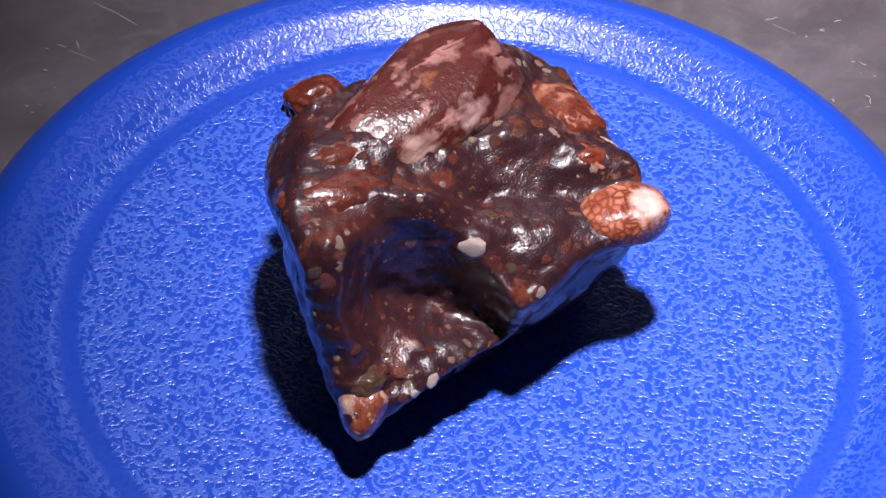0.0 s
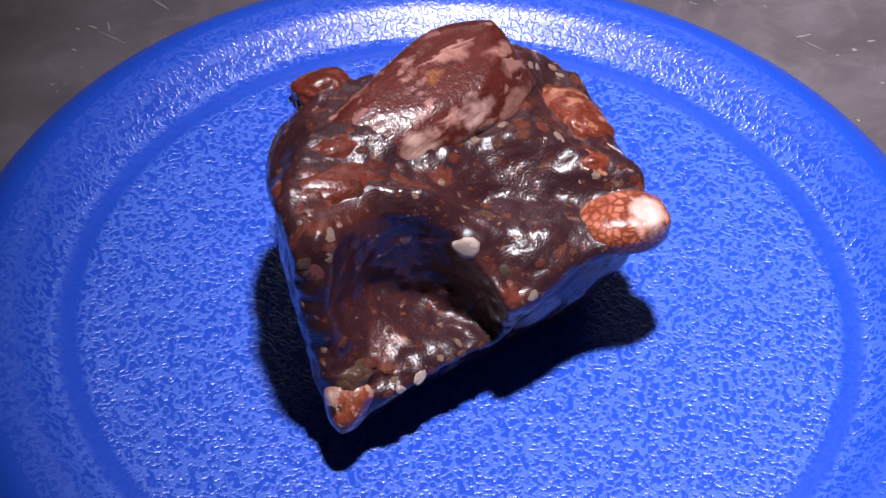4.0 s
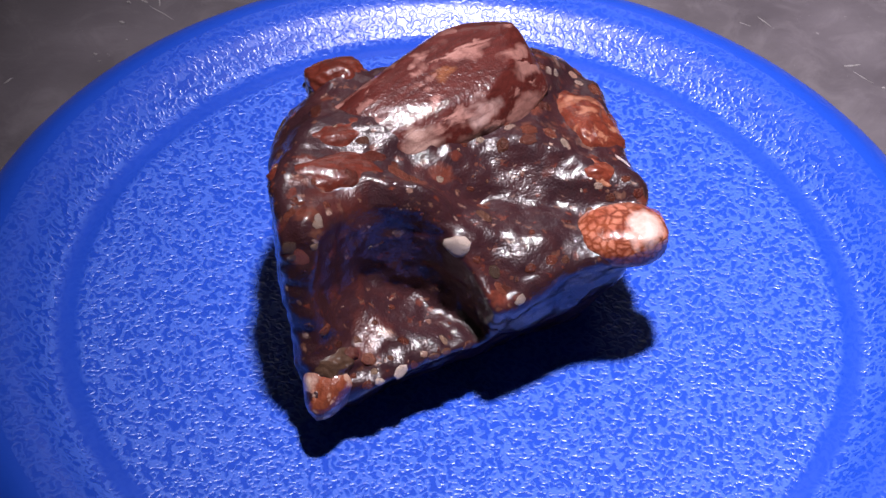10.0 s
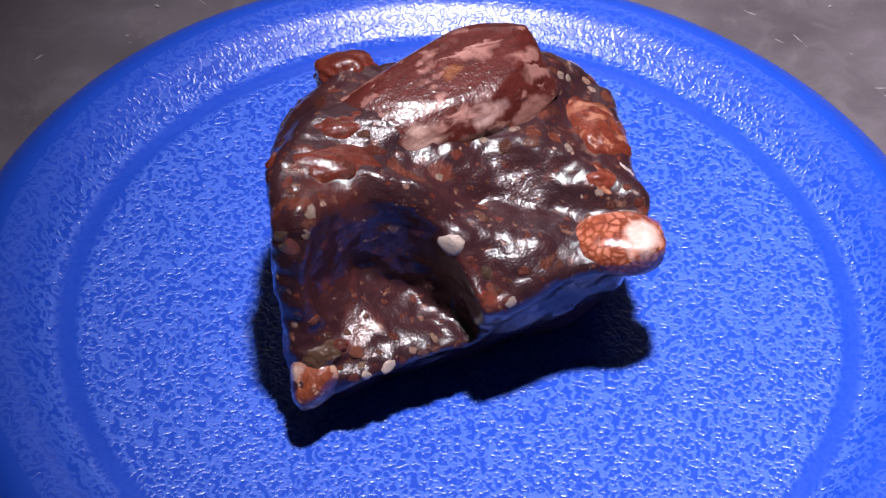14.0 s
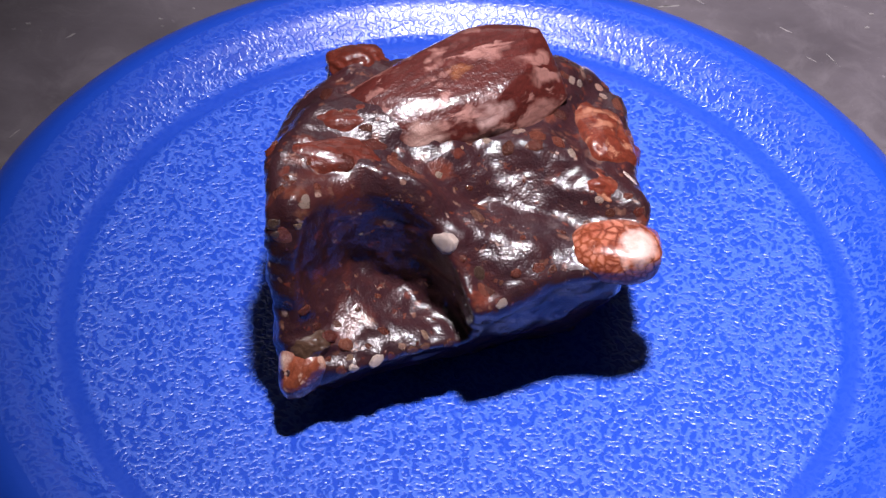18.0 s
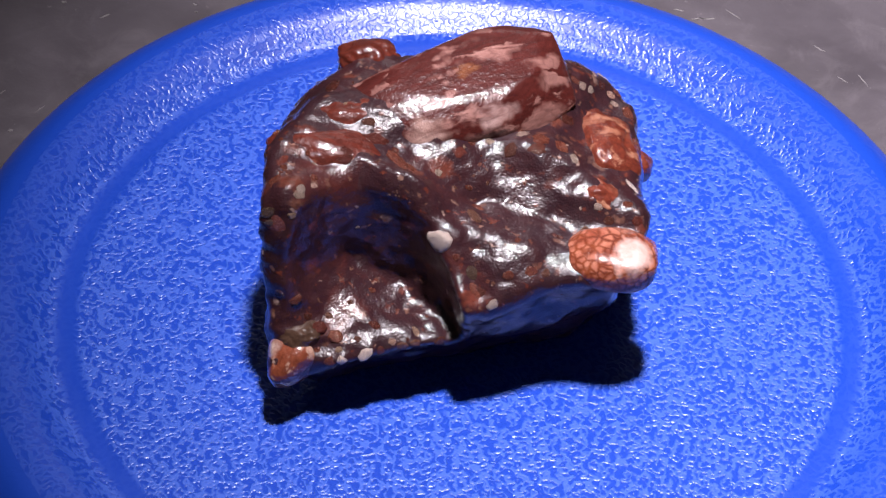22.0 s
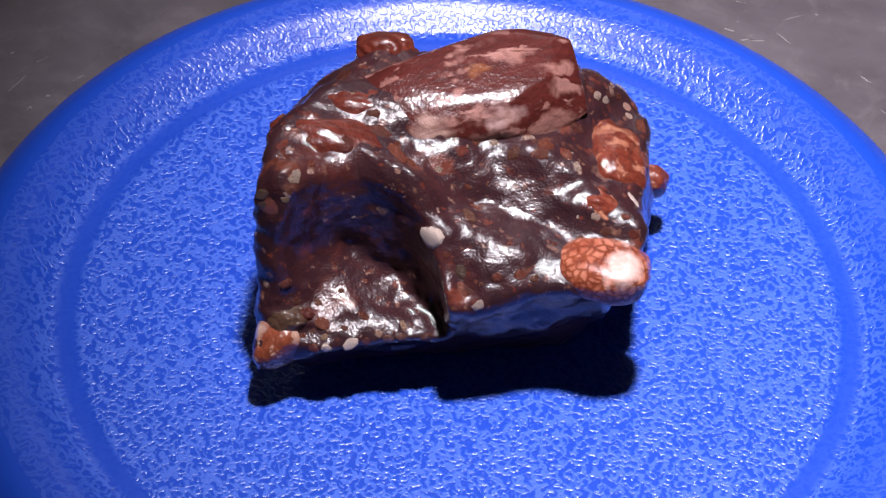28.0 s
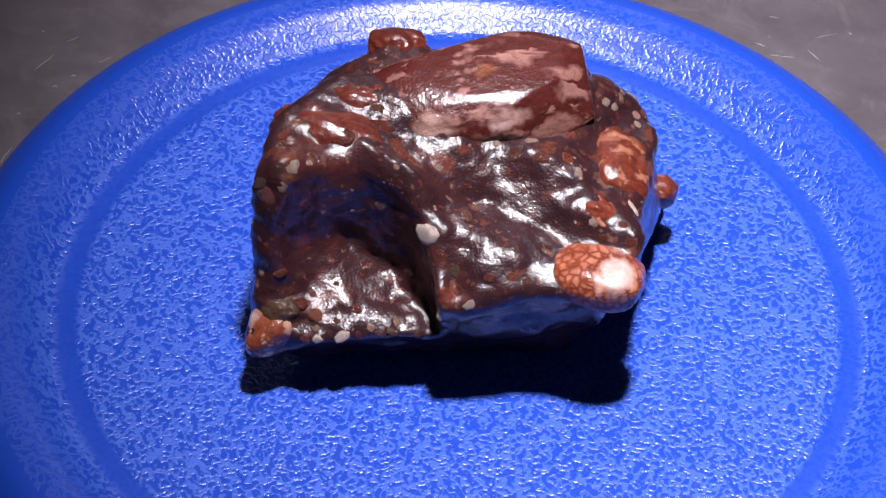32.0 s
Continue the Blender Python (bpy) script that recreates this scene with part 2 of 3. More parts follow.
# ---- the room, plain and dim ----
def room():
    # unseen walls and ceiling, kept pale to bounce fill light onto the stone
    wall_paint, floor_paint = flat_paint("pale_wall_paint", (0.62, 0.6, 0.62)), flat_paint("grey_floor", (0.3, 0.28, 0.27))
    h, w = 2.4, 1.6

    def slab(name, lo, hi, mat):
        bm = bmesh.new()
        bmesh.ops.create_cube(bm, size=1.0, matrix=Matrix.LocRotScale([(a + b) / 2 for a, b in zip(lo, hi)], None, [b - a for a, b in zip(lo, hi)]))
        tagged(part(name, bm, mat, None, smooth=False), kind="structure")

    slab("floor", (-w, -w, -0.82), (w, w, -0.76), floor_paint)
    slab("ceiling", (-w, -w, h - 0.76), (w, w, h - 0.7), wall_paint)
    # the walls before and behind have an invented opening each, for the added lights
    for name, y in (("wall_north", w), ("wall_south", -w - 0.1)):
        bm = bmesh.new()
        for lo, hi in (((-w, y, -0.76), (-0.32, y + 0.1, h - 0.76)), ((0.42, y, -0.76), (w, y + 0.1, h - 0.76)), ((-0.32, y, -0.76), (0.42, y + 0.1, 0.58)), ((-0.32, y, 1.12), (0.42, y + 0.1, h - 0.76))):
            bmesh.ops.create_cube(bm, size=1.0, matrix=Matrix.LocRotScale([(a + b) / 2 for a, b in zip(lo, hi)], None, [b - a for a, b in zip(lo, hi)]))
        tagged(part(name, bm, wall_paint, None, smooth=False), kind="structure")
    slab("wall_east", (w, -w, -0.76), (w + 0.1, w, h - 0.76), wall_paint)
    slab("wall_west", (-w - 0.1, -w, -0.76), (-w, w, h - 0.76), wall_paint)


room()

# ---- the turning top on which the plate stands ----
TOP_Z = -0.0075
turntable = tagged(new("turntable"), "dark grey scratched round turning top, dusty", "turntable")
v, f = lathe([(0.30, TOP_Z), (0.302, TOP_Z - 0.0015), (0.302, TOP_Z - 0.016), (0.298, TOP_Z - 0.018), (0.06, TOP_Z - 0.018), (0.06, -0.05)], 192)
mesh_object("platter", v, f, TABLETOP, turntable, smooth=False)
v, f = lathe([(0.22, -0.05), (0.225, -0.055), (0.225, -0.76)], 96)
tagged(mesh_object("pedestal", v, f, TABLETOP, None, smooth=False), "plain dark round stand under the turning top", "stand")

# ---- the plate ----
PLATE_AT = Vector((-0.0024, -0.0011, 0.0))
plate = tagged(new("plate"), "blue plastic plate with pebbled base and raised rim, on dark top", "plate")


def plate_part(name, profile, mat, label="", steps=384, closed=False):
    v, f = lathe(profile, steps, closed)
    return mesh_object(name, [Vector(p) + PLATE_AT for p in v], f, mat, plate, label)


plate_part("base", [(0.0004, 0.0)] + [(0.1 * i / 40, 0.0) for i in range(1, 40)] + [(0.0985, 0.0), (0.1, -0.0002)], PEBBLED, closed=True)
plate_part("groove", [(0.1, -0.0002), (0.1008, -0.0004), (0.103, -0.0005), (0.1055, -0.0004), (0.107, 0.0)], PEBBLED, "smooth shallow groove round the base")
plate_part("rim", [(0.107, 0.0), (0.1085, 0.0007), (0.1105, 0.0018), (0.1125, 0.003), (0.115, 0.0043), (0.118, 0.0052), (0.121, 0.0054), (0.1235, 0.0051)], PEBBLED)
plate_part("lip", [(0.1235, 0.0051), (0.1255, 0.0047), (0.1275, 0.004), (0.1295, 0.0029), (0.1320, 0.0011), (0.1342, -0.0011), (0.1358, -0.0034), (0.1366, -0.0052), (0.1366, -0.0062), (0.1358, -0.0066),
                   (0.1344, -0.0055), (0.131, -0.001), (0.121, 0.0035), (0.115, 0.0028), (0.108, -0.001), (0.1, -0.0035), (0.099, TOP_Z), (0.095, TOP_Z), (0.093, -0.0035), (0.0004, -0.0035)],
           SMOOTH_BLUE, "smooth rounded blue outer edge")

# ---- the stone ----
GRID = np.random.default_rng(7).random((64, 64, 64))


def soft_noise(p, size):
    """Smooth value noise, -1 to 1, of points in millimetres; size: its grain."""
    q = p / size + 100.0
    i = np.floor(q).astype(int)
    w = q - i
    w = w * w * w * (w * (w * 6 - 15) + 10)
    total = 0.0
    for dx in (0, 1):
        for dy in (0, 1):
            for dz in (0, 1):
                g = GRID[(i[..., 0] + dx) % 64, (i[..., 1] + dy) % 64, (i[..., 2] + dz) % 64]
                total = total + g * (w[..., 0] if dx else 1 - w[..., 0]) * (w[..., 1] if dy else 1 - w[..., 1]) * (w[..., 2] if dz else 1 - w[..., 2])
    return total * 2 - 1


def smax(a, b, k):
    h = np.clip(0.5 + 0.5 * (a - b) / k, 0, 1)
    return b + (a - b) * h + k * h * (1 - h)


def bell(x, y, cx, cy, rx, ry, turn=0.0):
    c, s = math.cos(radians(turn)), math.sin(radians(turn))
    u, v = (x - cx) * c + (y - cy) * s, -(x - cx) * s + (y - cy) * c
    return np.exp(-(u / rx) ** 2 - (v / ry) ** 2)


# the larger fragments: place, half sizes, turn and lean; millimetres and degrees
FORMS = {
    "big": (-9, 23.2, 43.6, 32.8, 15.8, 11.2, 32, 10.5, -3),
    "celled": (36.0, -10.6, 29.0, 11.6, 9.0, 5.6, 3, 4, 0),
    "foot": (-40.0, -41.4, 7.8, 6.8, 5.6, 5.8, 66, 0, -14),
    "back": (30.2, 23.5, 32.8, 7.8, 13.0, 6, 20, 0, 20),
    "mid": (30.0, 5.0, 33.6, 8, 4.6, 4.6, -14, 0, 6),
    "knob": (-33.5, 32.5, 43.4, 8.5, 7, 6.0, 10, 0, 0),
    "ledge": (-37.5, -4.0, 45.0, 14.5, 6.8, 5.4, 6, 4, 6),
    "shoulder": (-34.5, 7.5, 46.9, 11, 6.5, 4.6, 14, 6, 0),
    "olive": (-38.0, -36.8, 12.6, 5.6, 4.2, 4.2, 20, 10, 0),
}


def form_field(q, x, y, z, rx, ry, rz, turn, lean, tip):
    """Rough distance to an egg of these half sizes."""
    (ca, sa), (cb, sb), (cc, sc) = [(math.cos(radians(v)), math.sin(radians(v))) for v in (lean, tip, turn)]
    about_x = np.array([[1, 0, 0], [0, ca, -sa], [0, sa, ca]])
    about_y = np.array([[cb, 0, sb], [0, 1, 0], [-sb, 0, cb]])
    about_z = np.array([[cc, -sc, 0], [sc, cc, 0], [0, 0, 1]])
    w = (q - np.array([x, y, z])) @ (about_z @ about_y @ about_x)
    r = np.array([rx, ry, rz])
    k = np.sqrt(((w / r) ** 2).sum(-1)) + 1e-6
    g = np.sqrt(((w / r ** 2) ** 2).sum(-1)) + 1e-6
    return k * (k - 1) / g


def stone(p):
    """Signed distance, roughly, to the stone's skin; millimetres, z up from 7.9 above the plate."""
    q = p + 1.3 * np.stack([soft_noise(p + o, 11.0) for o in (0.0, 31.7, 77.3)], -1)
    x, y, z = q[..., 0], q[..., 1], q[..., 2]
    back = -11.6 - np.clip(44.0 - z, -5, 22) * 0.15
    hollow = y - back + ((x + 21.0) / 5.4) ** 2
    hollow = hollow / np.sqrt(1 + (2 * (x + 21.0) / 33.6) ** 2)
    rim = hollow
    hollow = hollow - 0.2 * np.clip(35.0 - z, 0, 11) / (1 + np.exp(-(x + 13) / 2.5))
    # top: leans to the right, falls away to the front on the right half
    right = 1 / (1 + np.exp(-(x + 13) / 3.0))
    step = lambda v: 1 / (1 + np.exp(-v))
    slant = y + 0.6 * np.logaddexp(0, (2 - x) / 2)
    fall = 6.9 * step(-(y + 1.0) / 1.7) - 0.03 * np.logaddexp(0, -y) + 2.0 * step(-(slant + 17.2) / 1.4) + 0.62 * np.logaddexp(0, -(slant + 18.3))
    top = 43.0 - 0.158 * x - right * fall - (1 - right) * 0.27 * np.logaddexp(0, -(y + 3))
    top = top + 4.0 * bell(x, y, -44, -21, 7, 9) + 1.0 * bell(x, y, -16, -10, 12, 3)
    top = top + 2.0 * bell(x, y, 18, 12, 14, 6, 20) - 0.8 * bell(x, y, -44, 22, 12, 10) - 2.5 * bell(x, y, 31, 40, 5, 6) - 2.5 * bell(x, y, 26, 52, 14, 12) + 4.5 * bell(x, y, -10, 22, 30, 15, 30) - 6.0 * bell(x, y, 32, 24, 8, 14, 15) - 2.0 * bell(x, y, 31, 2, 7, 4) + 3.0 * bell(x, y, 20, 37, 5, 8) - 3.0 * bell(x, y, 31, -9, 7, 6)
    top = top - 3.0 * bell(x, y, 8, 1, 13, 8) - 2.2 * bell(x, y, 3.5, -25.5, 5, 4) + 2.6 * bell(x, y, -17, -8, 9, 3.2) - 1.6 * bell(x, y, -17, 1, 8, 4) + 3.4 * bell(x, y, 32, 0, 8, 7)
    top = top + 1.1 * np.exp(-((rim - 4.0) / 2.4) ** 2) * step((y + 30) / 4)
    d = (z - top) * 0.85
    for nx, ny, nz, off in ((0.42, -0.9, -0.1, 28.0), (-0.99, -0.08, -0.05, 49.5), (-0.3, 0.95, 0.1, 45.0), (0.97, 0.2, 0.13, 46.4), (0.0, -0.16, -0.98, 9.6),
                            (-0.7, 0.35, 0.6, 64.5), (0.75, -0.3, -0.6, 25.8), (-0.7, -0.7, -0.15, 58.6), (-0.2, -0.9, 0.35, 48.5),
                            # overhangs: the front, the left flank and the foot draw in towards the plate
                            (0.38, -0.82, -0.43, 18.4), (-0.75, 0.26, -0.61, 21.6), (0.6, 0.74, 0.3, 61.5), (0.93, -0.1, -0.35, 31.8), (0.0, -0.8, -0.6, 31.2)):
        d = smax(d, nx * x + ny * y + nz * z - off, 4.0)
    # front foot, below the hollow: a glossy slope that falls to the right, coarse along its front edge
    ahead = (y + 33.5) + 0.33 * (x + 20)
    u, v = x + 22.0, y + 32.0
    foot = 13.8 - 0.33 * u + 0.28 * v + 0.010 * np.minimum(u * u, 230.0) - 0.03 * np.minimum(u, 1.0) * np.clip(v, -12, 12) + 0.7 * soft_noise(p + 70.0, 8.0)
    foot = foot + 5.0 * bell(x, y, -34, -18, 5, 5) + 8.0 * bell(x, y, -45, -32, 4.5, 5) + 0.5 * soft_noise(p + 50.0, 5.0)
    foot = foot - 0.7 * bell(x, y, -17, -25, 2.2, 6, -30) + (0.9 * soft_noise(p + 20.0, 3.2) - 0.5) * step(-ahead / 0.8)
    hollow = smax(hollow, -(x + 43.0), 3.0)
    cut = smax(hollow, foot - z, 3.5)
    d = smax(d, -cut, 1.8)
    for place in FORMS.values():
        d = -smax(-d, -(form_field(p, *place) + min(0.13 * place[3], 0.19 * place[5])), 2.6)
    d = smax(d, -7.9 - z, 1.0)
    return d + 0.6 * soft_noise(p, 5.5) + 0.28 * soft_noise(p + 9.0, 2.4)


def nets(field, lo, step):
    """A quad skin over the zero level of a sampled field (surface nets)."""
    inside = field < 0
    n = np.array(field.shape) - 1
    corners = [(a, b, c) for a in (0, 1) for b in (0, 1) for c in (0, 1)]
    cut = lambda a: field[a[0]:a[0] + n[0], a[1]:a[1] + n[1], a[2]:a[2] + n[2]]
    count = sum((cut(c) < 0).astype(int) for c in corners)
    live = (count > 0) & (count < 8)
    cells = np.argwhere(live)
    index = -np.ones(n, int)
    index[live] = np.arange(len(cells))
    total, hits = np.zeros((len(cells), 3)), np.zeros(len(cells))
    for a in corners:
        for axis in range(3):
            if a[axis]:
                continue
            b = list(a)
            b[axis] = 1
            fa, fb = cut(a)[live], cut(b)[live]
            ok = (fa < 0) != (fb < 0)
            w = np.where(ok, fa / np.where(ok, fa - fb, 1), 0)
            place = np.array(a, float) + w[:, None] * (np.array(b) - np.array(a))
            total += place * ok[:, None]
            hits += ok
    verts = lo + (cells + total / hits[:, None]) * step
    faces = []
    for axis in range(3):
        u, v = (axis + 1) % 3, (axis + 2) % 3
        a = [slice(0, s) for s in field.shape]
        b = list(a)
        a[axis], b[axis] = slice(0, -1), slice(1, None)
        for edge in np.argwhere(inside[tuple(a)] != inside[tuple(b)]):
            if edge[u] == 0 or edge[v] == 0:
                continue
            du, dv = np.eye(3, dtype=int)[u], np.eye(3, dtype=int)[v]
            quad = [index[tuple(edge)], index[tuple(edge - du)], index[tuple(edge - du - dv)], index[tuple(edge - dv)]]
            faces.append(quad if inside[tuple(edge)] else quad[::-1])
    return verts, faces


rock = tagged(new("rock"), "wet dark brown breccia rock with red and pale fragments", "rock")
ROCK_Z = 0.0079
STEP = 0.7
LO = np.array([-60.0, -56.0, -11.2])
SIZE = (160, 170, 107)
axes = np.stack(np.meshgrid(*[LO[k] + np.arange(SIZE[k]) * STEP for k in range(3)], indexing="ij"), -1)
skin, quads = nets(stone(axes), LO, STEP)
mesh_object("matrix", skin * 0.001, quads, MATRIX, rock)


def clast(x, y, z, rx, ry, rz, turn, lean, tip, material, label, block=2.6, seed=0, taper=0.0, blunt=9.0, level=5, rough=0.09, trim=()):
    """A worn, slightly faceted fragment set into the stone; millimetres. taper: narrows towards -x; blunt: cut off at +x."""
    bm = bmesh.new()
    bmesh.ops.create_icosphere(bm, subdivisions=level, radius=1.0)
    shift = Vector((seed * 13.7, seed * 5.1, seed * 9.3))
    flats = [(noise.random_unit_vector(), random.uniform(0.88, 0.97)) for k in range(7)]
    for v in bm.verts:
        d = v.co.normalized()
        r = (abs(d.x) ** block + abs(d.y) ** block + abs(d.z) ** block) ** (-1 / block)
        r *= 1 + rough * noise.noise(d * 1.6 + shift) + rough * 0.3 * noise.noise(d * 5 + shift)
        p = d * r
        for n, off in flats:
            over = p.dot(n) - off
            if over > 0:
                p -= n * over * 0.6
        if p.x > blunt:
            p.x = blunt + (p.x - blunt) * 0.25
        for nx, ny, nz, off in trim:
            over = nx * p.x + ny * p.y + nz * p.z - off
            if over > 0:
                p -= Vector((nx, ny, nz)) * over * 0.7
        p.y *= 1 + taper * min(0.25, p.x * 0.5)
        p.z *= 1 + taper * 0.6 * min(0.2, p.x * 0.5)
        v.co = Vector((p.x * rx, p.y * ry, p.z * rz)) * 0.001
    ob = part("clast", bm, material, rock, label)
    ob.matrix_local = pose(x * 0.001, y * 0.001, z * 0.001, lean, tip, turn)
    return ob


clast(*FORMS["big"], JASPER_BIG, "large red jasper fragment with pale pink streaks", 2.5, 1, 0.25, 0.88, 6, 0.07, ((0.62, -0.66, 0.42, 0.93), (0.1, 0.1, 0.99, 0.9)))
clast(*FORMS["celled"], CELLED, "orange-brown fragment with pink cells and a white patch", 2.7, 2, 0.2, rough=0.06)
clast(*FORMS["foot"], JASPER_FOOT, "orange and cream fragment at the foot", 2.8, 12, 0.9, rough=0.06)
clast(*FORMS["back"], JASPER_TAN, "tan and red mottled fragment", 2.6, 4, rough=0.2)
clast(*FORMS["mid"], JASPER_TAN, "", 2.7, 5, rough=0.22)
clast(*FORMS["knob"], JASPER_DEEP, "dark red knob", 2.3, 6, rough=0.32)
clast(*FORMS["ledge"], JASPER_DEEP, "", 2.5, 7, rough=0.12)
clast(*FORMS["shoulder"], JASPER_DEEP, "", 2.6, 10, rough=0.2)
clast(*FORMS["olive"], JASPER_OLIVE, "olive-brown fragment", 3.4, 8, rough=0.3)
clast(37.5, 43.5, 8.5, 4.6, 4.2, 4.4, 0, 0, 0, JASPER_TAN, "", 2.4, 9)

# smaller fragments, set flush in the skin
CHIP_SHAPES = []
for k in range(8):
    cut = random.Random(k)
    n = cut.choice((7, 8, 9))
    spots = [2 * math.pi * (i + cut.uniform(-0.3, 0.3)) / n for i in range(n)]
    reach = [cut.uniform(0.78, 1.12) for i in range(n)]
    rings = [(0.5, 1.0), (0.8, 0.9), (0.95, 0.65), (1.0, 0.3), (0.9, -1.0)]
    verts = [(r * q * math.cos(a), r * q * math.sin(a), z) for q, z in rings for a, r in zip(spots, reach)]
    faces = [tuple(range(n))] + [(j * n + i, j * n + (i + 1) % n, (j + 1) * n + (i + 1) % n, (j + 1) * n + i)[::-1] for j in range(4) for i in range(n)]
    me = bpy.data.meshes.new("chip")
    me.from_pydata(verts, [], faces)
    me.polygons.foreach_set("use_smooth", [True] * len(me.polygons))
    me.update()
    CHIP_SHAPES.append(me)
CHIP_MESHES = {}


def chip(x, y, z, long, short, heading, material, proud=0.12):
    """A small fragment lying in the stone's skin at (x, y, z); millimetres."""
    at = np.array([x, y, z], float)
    reach = max(0.6, 0.35 * long)
    for _ in range(3):
        g = np.array([stone(at[None] + reach * e)[0] - stone(at[None] - reach * e)[0] for e in np.eye(3)])
        up = g / np.linalg.norm(g)
        at = at - up * stone(at[None])[0] * 0.9
    along = Vector((math.cos(radians(heading)), math.sin(radians(heading)), 0.0))
    out = Vector(up)
    along = (along - out * along.dot(out)).normalized()
    turn = Matrix((along, out.cross(along), out)).transposed()
    key = (len(CHIP_MESHES) * 5 + int(long * 10)) % 8, material.name
    if key not in CHIP_MESHES:
        CHIP_MESHES[key] = CHIP_SHAPES[key[0]].copy()
        CHIP_MESHES[key].materials.append(material)
    ob = new("chip", CHIP_MESHES[key])
    ob.parent = rock
    thick = 0.28 * short + 0.2
    ob.matrix_local = Matrix.LocRotScale(Vector(at - up * (thick - proud)) * 0.001, turn.to_quaternion(), Vector((long / 2, short / 2, thick)) * 0.001)
    return ob


chip(-6.9, -19.3, 35.1, 7.8, 6.2, -39, WHITE, 0.12)
chip(9.7, 14.4, 43.7, 4.6, 3.6, 51, PALE)
chip(23.1, 10.7, 40.9, 3.8, 2.6, -58, PALE)
chip(30.7, 1.3, 34.7, 4.0, 3.0, 17, PALE)
chip(38.2, 9.6, 34.6, 6.0, 2.8, -40, WHITE)
chip(-40.7, -20.7, 48.7, 4.2, 4.0, 33, PALE)
chip(8.9, -29.0, 25.9, 4.6, 2.6, 65, PALE)
chip(5.8, -31.2, 19.8, 4.4, 3.2, -8, PALE)
chip(2.7, -23.4, 31.5, 5.2, 3.0, 28, PALE)
chip(-20.6, -39.0, 12.4, 5.4, 2.8, 70, WHITE)
chip(-25.5, -43.6, 11.0, 2.8, 2.4, 8, WHITE)
chip(-27.7, -39.2, 13.1, 2.8, 2.4, -5, PALE)
chip(-31.7, -30.8, 15.2, 3.4, 2.2, -22, RUST)
chip(-1.3, -2.5, 38.9, 3.0, 1.8, 7, RUST)
chip(-9.1, -2.2, 42.3, 3.2, 2.8, 43, PALE)
chip(1.2, -10.2, 37.2, 6.0, 3.6, -28, RUST)
chip(5.7, -27.4, 28.5, 9.0, 4.0, -3, RUST)
chip(-16.4, -3.1, 44.7, 7.5, 3.0, -36, RUST)
chip(12.6, -14.2, 34.8, 3.4, 2.8, 72, RUST)
chip(-43.5, -33.2, 24.1, 4.2, 3.4, 20, RUST)
chip(-39.9, -32.0, 21.6, 4.0, 3.0, 60, RUST)
chip(-35.3, 6.8, 51.1, 7.5, 4.6, 23, PALE)
chip(-28.5, 4.4, 50.0, 4.0, 3.0, 5, RUST)
chip(-39.8, 14.8, 50.6, 6.5, 3.8, 85, RUST)
chip(-17.0, -36.5, 12.0, 3.4, 2.6, 13, RUST)
chip(-1.2, -32.6, 12.5, 3.6, 2.4, 9, RUST)
chip(-8.8, -34.7, 14.9, 3.0, 2.0, 8, RUST)
chip(6.6, 7.8, 43.7, 5.2, 4.0, 47, RUST)
chip(13.7, 9.2, 44.1, 6.0, 3.6, 12, RUST)
chip(19.3, 25.2, 40.6, 7.5, 5.0, -41, RUST)
chip(21.8, 37.2, 41.2, 4.2, 3.6, 44, PALE)
chip(28.9, 41.9, 35.0, 6.0, 3.0, -27, PALE)
chip(-47.6, -19.0, 48.5, 5.0, 4.0, 66, RUST)
chip(-47.9, -25.7, 44.2, 5.0, 3.5, 42, JASPER_OLIVE)
chip(-44.5, -27.5, 41.3, 6.0, 4.6, 9, RUST)
chip(22.5, -8.8, 32.1, 3.0, 2.0, 29, RUST)
chip(17.1, -20.8, 31.0, 5.0, 3.5, 62, RUST)
chip(20.6, -19.9, 30.3, 4.0, 2.5, 54, RUST)
chip(28.2, -3.6, 30.4, 3.0, 2.0, 15, RUST)
chip(11.7, -23.0, 30.8, 4.0, 2.6, 8, RUST)
chip(-1.6, -21.9, 33.6, 3.0, 2.4, 0, RUST)
chip(-20.5, -0.4, 47.1, 4.0, 3.0, 13, RUST)
chip(-26.8, -0.3, 48.0, 3.5, 2.5, 15, RUST)
chip(-37.6, -32.5, 16.6, 3.4, 2.6, 18, RUST)
chip(-34.5, -35.6, 15.1, 3.6, 2.4, -15, RUST)
chip(-23.4, -35.4, 13.8, 3.0, 2.0, -21, RUST)
chip(-15.1, -34.5, 14.5, 3.0, 2.2, -5, PALE)
chip(-32.7, -39.9, 12.8, 3.0, 2.4, 8, RUST)
chip(-29.7, -42.9, 11.2, 4.0, 2.4, -5, RUST)
chip(-11.4, -36.7, 10.9, 4.0, 2.0, 16, RUST)
chip(2.9, -31.4, 14.6, 3.0, 2.0, 23, RUST)
chip(-21.6, -22.4, 19.4, 2.6, 2.0, 8, RUST)
chip(-26.8, -27.5, 18.3, 2.4, 1.8, 5, RUST)
chip(-19.5, -31.8, 16.4, 4.5, 2.5, -13, RUST)
chip(-8.4, -29.9, 16.2, 4.0, 2.0, -47, PALE)
chip(-41.6, -26.0, 44.4, 3.0, 2.4, 24, PALE)
chip(-38.5, -15.6, 47.8, 3.2, 2.4, 47, RUST)
chip(-46.0, -14.9, 49.4, 3.0, 2.6, 8, RUST)
chip(-40.6, -8.5, 49.3, 4.0, 2.6, 25, RUST)
chip(33.8, -0.3, 31.5, 4.0, 3.0, -13, RUST)
